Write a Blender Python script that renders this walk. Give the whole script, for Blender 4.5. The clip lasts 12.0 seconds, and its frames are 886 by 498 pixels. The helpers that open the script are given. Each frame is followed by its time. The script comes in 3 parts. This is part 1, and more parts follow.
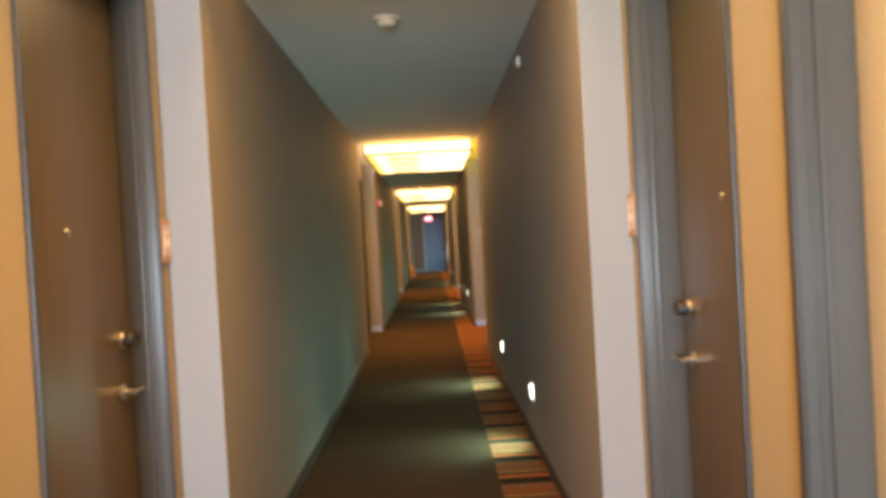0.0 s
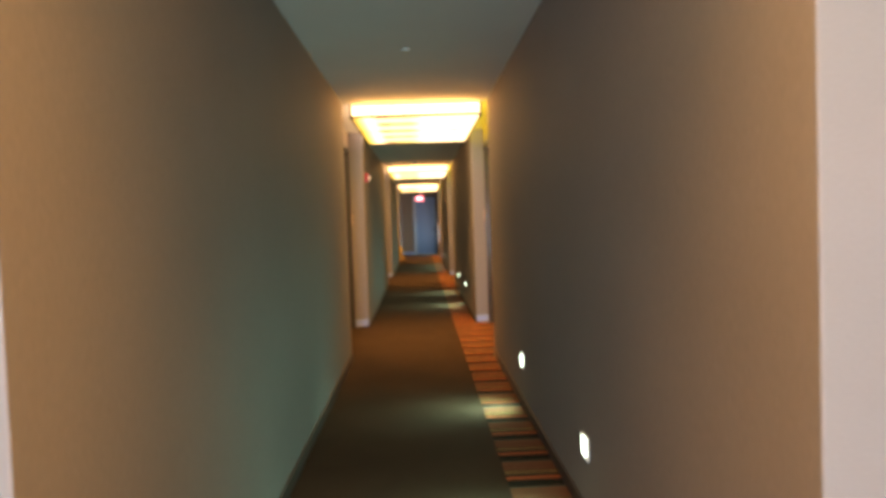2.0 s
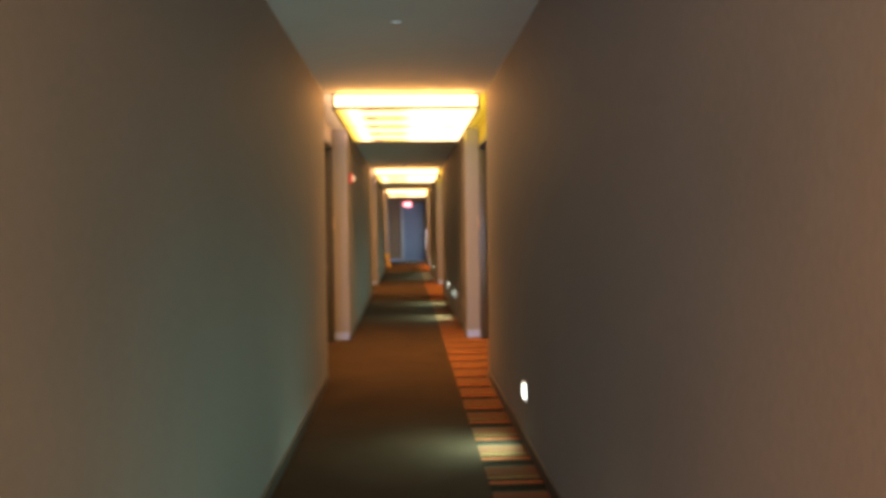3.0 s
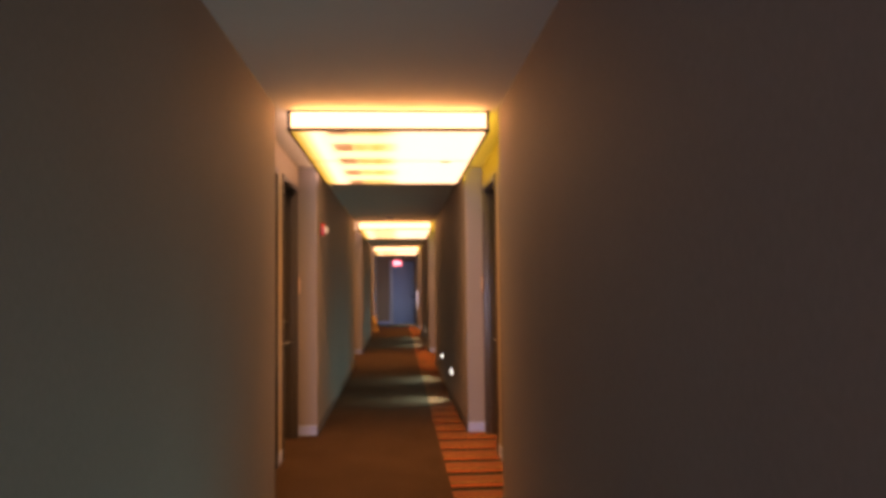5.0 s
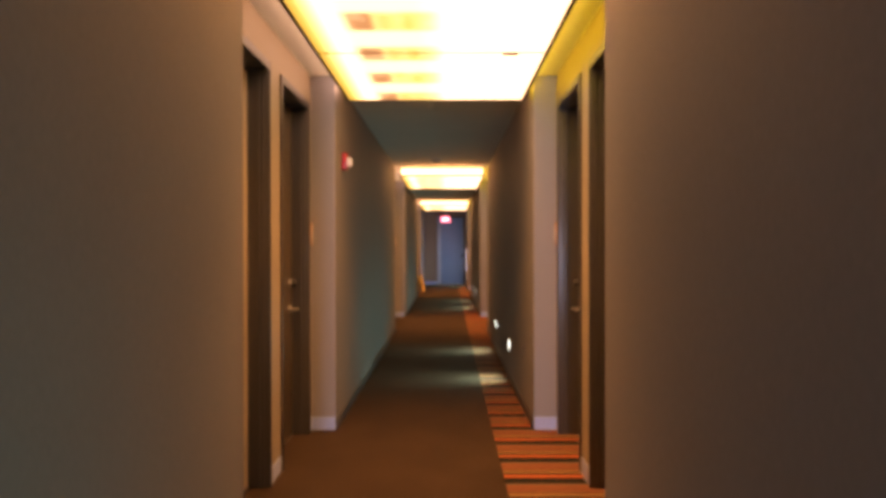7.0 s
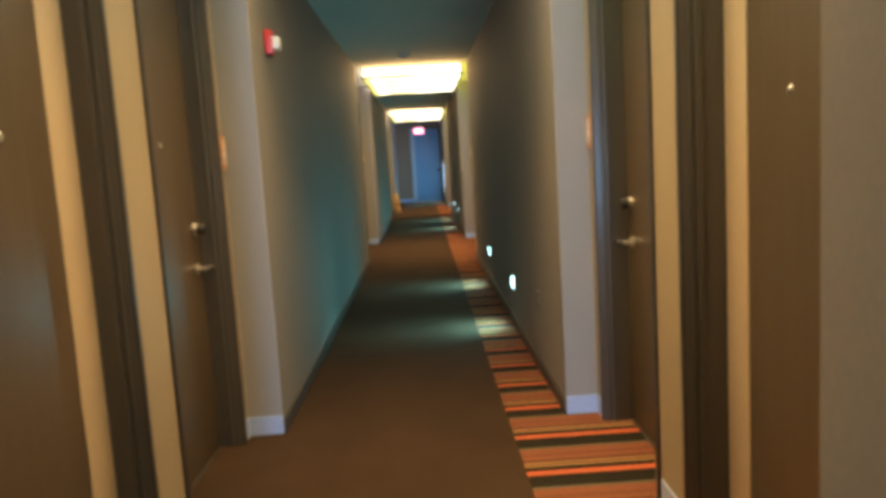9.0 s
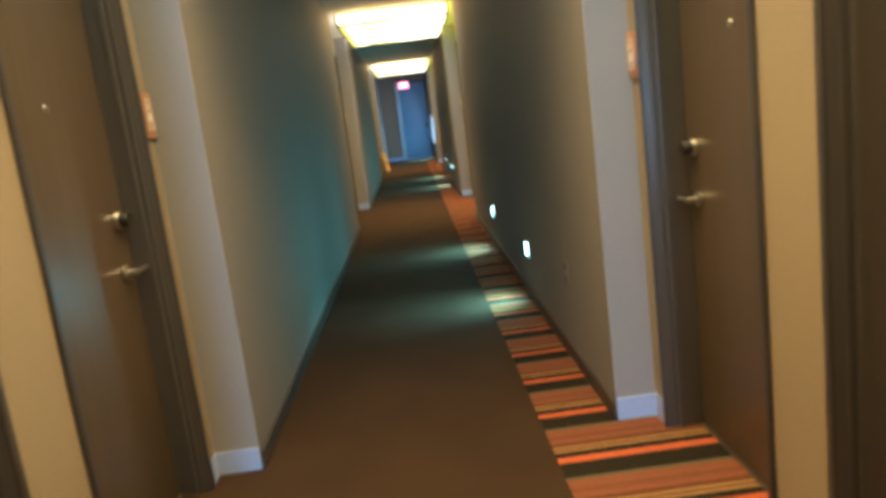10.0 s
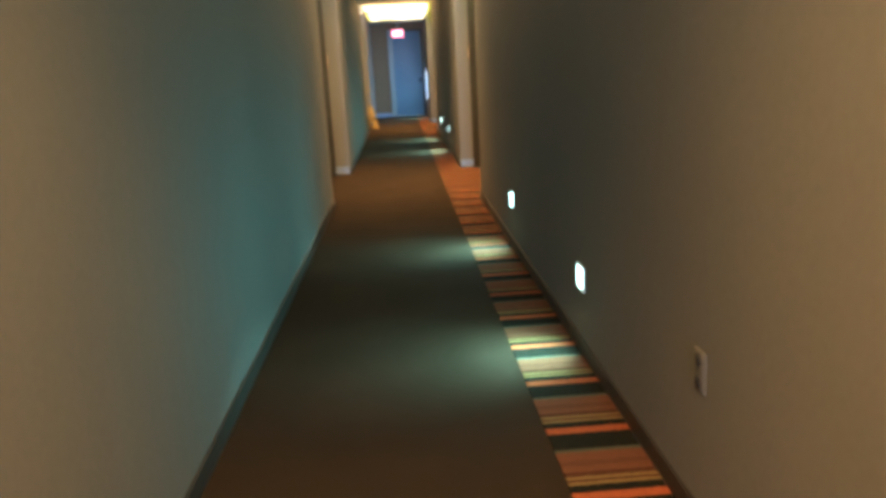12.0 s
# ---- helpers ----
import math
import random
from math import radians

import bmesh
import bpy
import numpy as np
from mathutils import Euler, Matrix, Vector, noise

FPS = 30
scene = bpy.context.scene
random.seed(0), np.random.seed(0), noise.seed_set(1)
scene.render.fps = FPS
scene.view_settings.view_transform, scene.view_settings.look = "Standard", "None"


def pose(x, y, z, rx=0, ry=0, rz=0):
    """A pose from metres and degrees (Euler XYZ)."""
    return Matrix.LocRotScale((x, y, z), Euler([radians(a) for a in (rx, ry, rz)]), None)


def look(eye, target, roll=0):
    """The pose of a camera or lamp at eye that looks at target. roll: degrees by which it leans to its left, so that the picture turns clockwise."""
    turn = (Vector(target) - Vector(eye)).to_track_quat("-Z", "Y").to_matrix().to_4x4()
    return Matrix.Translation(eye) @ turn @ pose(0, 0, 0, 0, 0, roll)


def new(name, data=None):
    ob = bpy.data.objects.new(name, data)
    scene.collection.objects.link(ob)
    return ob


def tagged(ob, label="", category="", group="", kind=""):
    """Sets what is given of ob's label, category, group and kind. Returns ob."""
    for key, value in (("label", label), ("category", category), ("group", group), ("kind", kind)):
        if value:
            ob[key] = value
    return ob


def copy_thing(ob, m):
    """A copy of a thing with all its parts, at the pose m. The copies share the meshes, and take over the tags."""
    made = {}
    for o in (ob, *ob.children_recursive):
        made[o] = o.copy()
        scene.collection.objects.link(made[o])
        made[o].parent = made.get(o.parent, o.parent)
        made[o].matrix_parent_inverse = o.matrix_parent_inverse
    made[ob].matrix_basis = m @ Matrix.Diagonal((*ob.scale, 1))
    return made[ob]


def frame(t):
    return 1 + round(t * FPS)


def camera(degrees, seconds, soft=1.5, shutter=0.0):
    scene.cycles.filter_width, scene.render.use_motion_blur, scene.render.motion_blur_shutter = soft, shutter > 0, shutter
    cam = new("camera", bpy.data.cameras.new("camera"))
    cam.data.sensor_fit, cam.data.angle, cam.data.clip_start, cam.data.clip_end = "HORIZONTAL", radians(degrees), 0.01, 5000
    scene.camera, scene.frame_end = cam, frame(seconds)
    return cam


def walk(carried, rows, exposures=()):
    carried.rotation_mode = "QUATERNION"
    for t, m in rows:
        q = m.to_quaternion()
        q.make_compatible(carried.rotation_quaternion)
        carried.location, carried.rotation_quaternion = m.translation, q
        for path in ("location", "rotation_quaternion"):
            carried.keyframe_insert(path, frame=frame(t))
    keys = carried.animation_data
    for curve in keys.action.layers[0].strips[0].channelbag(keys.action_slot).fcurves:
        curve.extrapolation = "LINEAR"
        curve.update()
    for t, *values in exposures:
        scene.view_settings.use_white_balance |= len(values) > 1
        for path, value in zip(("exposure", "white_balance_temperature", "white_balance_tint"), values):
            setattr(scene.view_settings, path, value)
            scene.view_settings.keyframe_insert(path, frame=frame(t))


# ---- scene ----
cam = camera(61.9, 12.0, 4.2, 0.5)
PATH = [
    (0, (0.144, 0.524, 1.428), (0.174, 2.523, 1.4), -3.2),
    (0.5, (0.085, 0.964, 1.445), (0.146, 2.963, 1.412), -2.8),
    (1, (0.073, 1.362, 1.433), (0.153, 3.36, 1.386), -3.1),
    (1.5, (0.072, 1.754, 1.422), (0.155, 3.751, 1.34), -2.2),
    (2, (0.037, 2.126, 1.441), (0.097, 4.123, 1.361), -2.0),
    (2.5, (0.042, 2.537, 1.431), (0.084, 4.535, 1.363), -0.8),
    (3, (0.03, 2.948, 1.424), (0.126, 4.945, 1.363), -0.7),
    (3.2, (0.036, 3.128, 1.411), (0.184, 5.121, 1.354), -0.5),
    (4.8, (0.09, 4.727, 1.482), (0.207, 6.723, 1.519), -0.6),
    (5, (0.089, 4.879, 1.467), (0.211, 6.873, 1.566), -0.6),
    (5.5, (0.094, 5.385, 1.466), (0.219, 7.379, 1.567), -0.1),
    (6, (0.112, 5.853, 1.444), (0.217, 7.85, 1.499), 0.2),
    (6.5, (0.109, 6.298, 1.422), (0.199, 8.296, 1.455), -0.8),
    (7, (0.126, 6.757, 1.388), (0.114, 8.757, 1.38), -0.1),
    (7.5, (0.113, 7.17, 1.395), (0.109, 9.169, 1.316), 0.3),
    (7.7, (0.089, 7.345, 1.437), (0.081, 9.34, 1.284), 1.7),
    (9.3, (0.087, 8.806, 1.354), (0.14, 10.786, 1.074), -5.0),
    (9.5, (0.076, 8.969, 1.337), (0.13, 10.942, 1.017), -5.9),
    (10, (0.065, 9.434, 1.354), (0.114, 11.4, 0.994), -7.2),
    (10.5, (0.04, 9.934, 1.347), (0.096, 11.904, 1.002), -4.2),
    (11, (0.018, 10.384, 1.33), (0.133, 12.348, 0.969), -2.6),
    (11.5, (0.044, 10.827, 1.328), (0.117, 12.785, 0.93), -1.9),
    (12, (0.015, 11.309, 1.298), (0.104, 13.25, 0.825), -3.1),
]
EXPOSURES = [(0.0, 0.25, 8200, 13), (1.5, 0.2, 7800, 13), (2.5, 0.34, 8500, 23), (3.2, 0.18, 8300, 26), (4.8, -0.26, 8300, 46), (6.2, -0.28, 8300, 50), (7.0, 0.0, 7900, 40), (7.7, 0.16, 7200, 24),
             (9.5, 0.42, 4850, -8), (10.5, 0.54, 4950, -8), (12.0, 0.6, 5450, -3)]
walk(cam, [(t, look(eye, target, roll)) for t, eye, target, roll in PATH], EXPOSURES)

# ---- light ----
world = bpy.data.worlds.new("world")
scene.world = world
world.use_nodes = True
world.node_tree.nodes["Background"].inputs[0].default_value = (0.45, 0.62, 1.0, 1)
world.node_tree.nodes["Background"].inputs[1].default_value = 1.2
PANEL_STRENGTH = 6.0
PANEL_WATTS = 52.0
PANEL_WARM = (1.0, 0.75, 0.44)
LAMP_COLOUR = (1.0, 0.48, 0.13)
FRONT_WATTS, REAR_WATTS = 7.0, 2.0
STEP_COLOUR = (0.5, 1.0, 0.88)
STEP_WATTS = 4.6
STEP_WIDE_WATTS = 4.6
DAY_WATTS = 660.0
DAY_COLOUR = (0.48, 0.71, 1.0)

# ---- plan (metres) ----
WL, WR = -0.72, 0.777            # corridor walls
BL, BR = -0.905, 0.95          # walls of the door bays
DEEP = 0.155                     # reveal of the doors
FAR = [3.475, 12.33, 21.24, 30.1]  # far ends of the bays
BAY = 2.51                      # length of a bay
START, END = -4.0, 33.65
CEIL = 2.67
DOOR_H = 2.42
DOOR_W = 0.91
STRIP_X = 0.465
BACK = 1.35                     # outer face of the walls, from the axis


# ---- materials ----
def mat(name, rough=0.6, metal=0.0):
    m = bpy.data.materials.new(name)
    m.use_nodes = True
    b = m.node_tree.nodes["Principled BSDF"]
    b.inputs["Roughness"].default_value = rough
    b.inputs["Metallic"].default_value = metal
    return m, m.node_tree.nodes, m.node_tree.links, b


def ramp(nodes, stops, mode="LINEAR"):
    r = nodes.new("ShaderNodeValToRGB")
    e = r.color_ramp.elements
    r.color_ramp.interpolation = mode
    while len(e) < len(stops):
        e.new(1.0)
    for n, (p, c) in enumerate(stops):
        e[n].position = p
        e[n].color = (*c, 1)
    return r


def tone(c, f):
    return tuple(min(1.0, v * f) for v in c)


def surface(name, colour, rough=0.6, metal=0.0, grain=60.0, blotch=1.3, vary=0.12, bump=0.1, stretch=(1, 1, 1), rough_vary=0.08, spec=0.5):
    """A worn surface: fine grain and wide blotches in colour, gloss and relief."""
    m, n, l, b = mat(name, rough, metal)
    b.inputs["Specular IOR Level"].default_value = spec
    co = n.new("ShaderNodeTexCoord")
    mp = n.new("ShaderNodeMapping")
    mp.inputs["Scale"].default_value = stretch
    l.new(co.outputs["Object"], mp.inputs[0])
    fine, wide = n.new("ShaderNodeTexNoise"), n.new("ShaderNodeTexNoise")
    fine.inputs["Scale"].default_value, fine.inputs["Detail"].default_value = grain, 4
    wide.inputs["Scale"].default_value, wide.inputs["Detail"].default_value = blotch, 3
    l.new(mp.outputs[0], fine.inputs["Vector"])
    l.new(co.outputs["Object"], wide.inputs["Vector"])
    mix = n.new("ShaderNodeMix")
    mix.data_type, mix.inputs[0].default_value = "FLOAT", 0.45
    l.new(fine.outputs["Fac"], mix.inputs[2])
    l.new(wide.outputs["Fac"], mix.inputs[3])
    r = ramp(n, [(0.25, tone(colour, 1 - 2 * vary)), (0.5, colour), (0.75, tone(colour, 1 + 2 * vary))])
    l.new(mix.outputs[0], r.inputs[0])
    l.new(r.outputs[0], b.inputs["Base Color"])
    rr = n.new("ShaderNodeMapRange")
    rr.inputs[3].default_value, rr.inputs[4].default_value = max(0.02, rough - rough_vary), min(1, rough + rough_vary)
    l.new(wide.outputs["Fac"], rr.inputs[0])
    l.new(rr.outputs[0], b.inputs["Roughness"])
    if bump:
        bp = n.new("ShaderNodeBump")
        bp.inputs["Strength"].default_value, bp.inputs["Distance"].default_value = bump, 0.004
        l.new(fine.outputs["Fac"], bp.inputs["Height"])
        l.new(bp.outputs[0], b.inputs["Normal"])
    return m


def glow(name, colour, strength):
    m, n, l, b = mat(name, 0.4)
    b.inputs["Base Color"].default_value = (*colour, 1)
    b.inputs["Emission Color"].default_value = (*colour, 1)
    b.inputs["Emission Strength"].default_value = strength
    return m


M_WALL = surface("taupe_vinyl_wallcovering", (0.224, 0.206, 0.195), 0.78, grain=140, vary=0.07, bump=0.25, stretch=(1, 1, 0.25), spec=0.25)
M_BAYWALL = surface("beige_painted_wall", (0.30, 0.245, 0.165), 0.6, grain=120, vary=0.05, bump=0.12)
M_PIER = surface("pale_grey_painted_wall", (0.27, 0.257, 0.252), 0.6, grain=120, vary=0.04, bump=0.1)
M_CEIL = surface("ceiling_paint", (0.62, 0.63, 0.55), 0.85, grain=180, vary=0.04, bump=0.2)
M_CARPET = surface("brown_carpet", (0.043, 0.0285, 0.0185), 0.95, grain=320, blotch=2.2, vary=0.22, bump=0.9, spec=0.05)
pile = M_CARPET.node_tree.nodes["Principled BSDF"]
pile.inputs["Sheen Weight"].default_value, pile.inputs["Sheen Roughness"].default_value = 0.03, 0.45
pile.inputs["Sheen Tint"].default_value = (1.0, 0.62, 0.4, 1)
M_BASE_DARK = surface("dark_rubber_base", (0.045, 0.036, 0.03), 0.5, grain=50, vary=0.12)
M_BASE = surface("slate_vinyl_base", (0.36, 0.45, 0.72), 0.35, grain=50, vary=0.08)
M_FRAME = surface("grey_steel_frame_paint", (0.088, 0.080, 0.072), 0.3, grain=90, vary=0.05, bump=0.03, rough_vary=0.0)
# frame paint again for the casings, their shade put into a darker colour
M_CASING = surface("shaded_frame_paint", (0.055, 0.048, 0.045), 0.4, grain=90, vary=0.08, bump=0.05)
M_DOOR = surface("brown_laminate_door", (0.099, 0.074, 0.048), 0.37, grain=30, vary=0.1, bump=0.03, stretch=(1, 1, 0.08), rough_vary=0.0)
M_STILE = surface("beige_edge_strip", (0.50, 0.40, 0.27), 0.5, grain=90, vary=0.05)
M_CHROME = surface("satin_nickel", (0.72, 0.70, 0.66), 0.34, 1.0, grain=120, vary=0.04, bump=0.0)
M_BLACK = surface("black_housing", (0.02, 0.02, 0.02), 0.5, grain=100, vary=0.1)
M_BRONZE = surface("bronze_light_frame", (0.06, 0.045, 0.02), 0.45, 0.3, grain=80, vary=0.1)
M_SIGN = surface("amber_sign_plate", (0.42, 0.22, 0.10), 0.4, grain=80, vary=0.06)
M_SIGN_INSERT = surface("smoky_sign_insert", (0.42, 0.33, 0.27), 0.3, grain=80, vary=0.05)
M_SIGN_PALE = surface("pale_sign_insert", (0.72, 0.55, 0.42), 0.3, grain=80, vary=0.04)
M_WHITE = surface("white_plastic", (0.78, 0.76, 0.72), 0.45, grain=100, vary=0.03)
M_DETECTOR = surface("ivory_plastic", (0.52, 0.48, 0.38), 0.5, grain=100, vary=0.03)
M_RED = surface("red_plastic", (0.55, 0.03, 0.02), 0.35, grain=90, vary=0.06)
M_YELLOW = surface("yellow_plastic", (0.52, 0.34, 0.09), 0.45, grain=90, vary=0.05)
M_END_DOOR = surface("blue_grey_painted_steel", (0.19, 0.30, 0.50), 0.4, grain=60, vary=0.07)
M_END_JAMB = surface("pale_blue_grey_paint", (0.42, 0.46, 0.54), 0.45, grain=60, vary=0.05)
M_END_WALL = surface("umber_end_wall", (0.27, 0.175, 0.115), 0.6, grain=120, vary=0.07)
M_EXIT = glow("exit_sign_red", (1.0, 0.14, 0.24), 2.6)
M_EXIT_BAR = glow("exit_sign_pale", (1.0, 0.55, 0.62), 3.2)
M_STEP_LENS = glow("step_light_lens", (0.7, 1.0, 0.94), 8.0)
M_GLASS = mat("window_glass", 0.02)[0]
M_GLASS.node_tree.nodes["Principled BSDF"].inputs["Transmission Weight"].default_value = 1.0
M_PLATE = surface("bare_wall_plate", (0.205, 0.178, 0.155), 0.6, grain=90, vary=0.06)


def stripes():
    m, n, l, b = mat("striped_carpet", 0.95)
    b.inputs["Specular IOR Level"].default_value = 0.05
    co = n.new("ShaderNodeTexCoord")
    sep = n.new("ShaderNodeSeparateXYZ")
    l.new(co.outputs["Object"], sep.inputs[0])
    wob = n.new("ShaderNodeTexNoise")
    wob.inputs["Scale"].default_value = 30
    l.new(co.outputs["Object"], wob.inputs["Vector"])
    a = n.new("ShaderNodeMath")
    a.operation = "MULTIPLY_ADD"
    a.inputs[1].default_value = 0.008
    l.new(wob.outputs["Fac"], a.inputs[0])
    l.new(sep.outputs[1], a.inputs[2])
    d = n.new("ShaderNodeMath")
    d.operation, d.inputs[1].default_value = "SUBTRACT", 13.285 - 41 * 0.422
    l.new(a.outputs[0], d.inputs[0])
    e = n.new("ShaderNodeMath")
    e.operation, e.inputs[1].default_value = "DIVIDE", 0.422
    l.new(d.outputs[0], e.inputs[0])
    f = n.new("ShaderNodeMath")
    f.operation = "FRACT"
    l.new(e.outputs[0], f.inputs[0])
    rust, dark = (0.2, 0.08, 0.044), (0.022, 0.02, 0.015)
    gold, orange, sage = (0.29, 0.185, 0.075), (0.48, 0.125, 0.05), (0.12, 0.12, 0.085)
    r = ramp(n, [(0.0, orange), (0.10, dark), (0.20, gold), (0.245, tone(rust, 0.5)), (0.275, gold), (0.32, tone(rust, 0.55)), (0.38, rust),
                 (0.47, tone(rust, 0.82)), (0.55, rust), (0.685, sage), (0.725, dark)], "CONSTANT")
    l.new(f.outputs[0], r.inputs[0])
    fine = n.new("ShaderNodeTexNoise")
    fine.inputs["Scale"].default_value, fine.inputs["Detail"].default_value = 320, 3
    l.new(co.outputs["Object"], fine.inputs["Vector"])
    mr = n.new("ShaderNodeMapRange")
    mr.inputs[1].default_value, mr.inputs[2].default_value, mr.inputs[3].default_value, mr.inputs[4].default_value = 0.3, 0.7, 0.6, 1.4
    l.new(fine.outputs["Fac"], mr.inputs[0])
    mx = n.new("ShaderNodeVectorMath")
    mx.operation = "SCALE"
    l.new(r.outputs[0], mx.inputs[0])
    l.new(mr.outputs[0], mx.inputs["Scale"])
    l.new(mx.outputs[0], b.inputs["Base Color"])
    bp = n.new("ShaderNodeBump")
    bp.inputs["Strength"].default_value, bp.inputs["Distance"].default_value = 0.9, 0.004
    l.new(fine.outputs["Fac"], bp.inputs["Height"])
    l.new(bp.outputs[0], b.inputs["Normal"])
    return m


M_STRIPES = stripes()


def diffuser(name, strength, pattern):
    """A lit acrylic panel; the underside carries an amber and russet print along one side."""
    m, n, l, b = mat(name, 0.3)
    b.inputs["Base Color"].default_value = (0.8, 0.75, 0.6, 1)
    b.inputs["Emission Strength"].default_value = strength
    if not pattern:
        b.inputs["Emission Color"].default_value = (*PANEL_WARM, 1)
        return m
    co = n.new("ShaderNodeTexCoord")
    sep = n.new("ShaderNodeSeparateXYZ")
    l.new(co.outputs["Object"], sep.inputs[0])
    cx = n.new("ShaderNodeMapRange")
    cx.inputs[1].default_value, cx.inputs[2].default_value = -0.69, 0.69
    l.new(sep.outputs[0], cx.inputs[0])
    warm = ramp(n, [(0.0, (0.26, 0.18, 0.016)), (0.035, (0.34, 0.24, 0.03)), (0.075, (0.75, 0.52, 0.18)), (0.12, PANEL_WARM), (0.2, (0.92, 0.68, 0.34)), (0.45, (0.92, 0.68, 0.34)), (0.56, PANEL_WARM), (0.975, PANEL_WARM), (1.0, (0.34, 0.24, 0.03))])
    l.new(cx.outputs[0], warm.inputs[0])
    wave = n.new("ShaderNodeMath")
    wave.operation, wave.inputs[1].default_value, wave.inputs[2].default_value = "MULTIPLY_ADD", 2 * math.pi / 0.63, 2 * math.pi / 0.63 * 0.2275
    l.new(sep.outputs[1], wave.inputs[0])
    sine = n.new("ShaderNodeMath")
    sine.operation = "SINE"
    l.new(wave.outputs[0], sine.inputs[0])
    rows = n.new("ShaderNodeMapRange")
    rows.inputs[1].default_value, rows.inputs[2].default_value = -0.35, 0.35
    l.new(sine.outputs[0], rows.inputs[0])
    column = ramp(n, [(0.0, (0, 0, 0)), (0.165, (0, 0, 0)), (0.21, (1, 1, 1)), (0.29, (1, 1, 1)), (0.32, (0.9, 0.9, 0.9)), (0.42, (0.94, 0.94, 0.94)), (0.5, (0.6, 0.6, 0.6)), (0.56, (0, 0, 0))])
    l.new(cx.outputs[0], column.inputs[0])
    smear = n.new("ShaderNodeTexNoise")
    smear.inputs["Scale"].default_value, smear.inputs["Detail"].default_value = 5.0, 3
    l.new(co.outputs["Object"], smear.inputs["Vector"])
    torn = n.new("ShaderNodeMapRange")
    torn.inputs[1].default_value, torn.inputs[2].default_value, torn.inputs[3].default_value = 0.3, 0.55, 0.8
    l.new(smear.outputs["Fac"], torn.inputs[0])
    both = n.new("ShaderNodeMath")
    both.operation = "MULTIPLY"
    l.new(rows.outputs[0], both.inputs[0])
    l.new(column.outputs[0], both.inputs[1])
    worn = n.new("ShaderNodeMath")
    worn.operation = "MULTIPLY"
    l.new(both.outputs[0], worn.inputs[0])
    l.new(torn.outputs[0], worn.inputs[1])
    ink = ramp(n, [(0.0, (0.21, 0.105, 0.04)), (0.275, (0.22, 0.11, 0.04)), (0.3, (0.5, 0.33, 0.10)), (0.33, (0.36, 0.26, 0.045)), (0.38, (0.5, 0.35, 0.09)), (0.42, (0.36, 0.27, 0.04)), (1.0, (0.45, 0.33, 0.06))])
    l.new(cx.outputs[0], ink.inputs[0])
    mix = n.new("ShaderNodeMix")
    mix.data_type = "RGBA"
    l.new(worn.outputs[0], mix.inputs[0])
    l.new(warm.outputs[0], mix.inputs["A"])
    l.new(ink.outputs[0], mix.inputs["B"])
    l.new(mix.outputs["Result"], b.inputs["Emission Color"])
    return m


M_PANEL = diffuser("lit_acrylic_print", PANEL_STRENGTH * 0.48, True)
M_PANEL_FRONT = glow("lit_acrylic_front", (1.0, 0.72, 0.40), PANEL_STRENGTH * 0.52)
M_PANEL_REAR = glow("lit_acrylic_rear", (1.0, 0.72, 0.40), PANEL_STRENGTH * 0.52)
M_PANEL_SIDE = glow("lit_acrylic_side_amber", (1.0, 0.76, 0.05), PANEL_STRENGTH * 0.9)
M_PANEL_SIDE_PALE = glow("lit_acrylic_side_pale", (1.0, 0.68, 0.46), PANEL_STRENGTH * 0.85)


# ---- mesh helpers ----
def box(x0, x1, y0, y1, z0, z1, bevel=0.0, bm=None):
    bm2 = bmesh.new()
    bmesh.ops.create_cube(bm2, size=1)
    for v in bm2.verts:
        v.co = Vector((x0 + (v.co.x + 0.5) * (x1 - x0), y0 + (v.co.y + 0.5) * (y1 - y0), z0 + (v.co.z + 0.5) * (z1 - z0)))
    if bevel:
        bmesh.ops.bevel(bm2, geom=bm2.edges[:], offset=bevel, segments=2, profile=0.6, affect="EDGES")
    if bm is None:
        return bm2
    tmp = bpy.data.meshes.new("tmp")
    bm2.to_mesh(tmp)
    bm2.free()
    bm.from_mesh(tmp)
    bpy.data.meshes.remove(tmp)
    return bm


def lathe(profile, axis="z", seg=24):
    """A solid of revolution: profile rows of (radius, height along the axis)."""
    bm = bmesh.new()
    rings = []
    for r, h in profile:
        ring = []
        for k in range(seg):
            a = 2 * math.pi * k / seg
            p = (r * math.cos(a), r * math.sin(a), h)
            ring.append(bm.verts.new(p if axis == "z" else (p[2], p[0], p[1])))
        rings.append(ring)
    for a, b in zip(rings, rings[1:]):
        for k in range(seg):
            bm.faces.new((a[k], a[(k + 1) % seg], b[(k + 1) % seg], b[k]))
    bm.faces.new(rings[0][::-1])
    bm.faces.new(rings[-1])
    bmesh.ops.recalc_face_normals(bm, faces=bm.faces[:])
    return bm


def moved(bm, x=0, y=0, z=0, m=None):
    bmesh.ops.transform(bm, matrix=(Matrix.Translation((x, y, z)) @ m) if m else Matrix.Translation((x, y, z)), verts=bm.verts[:])
    return bm


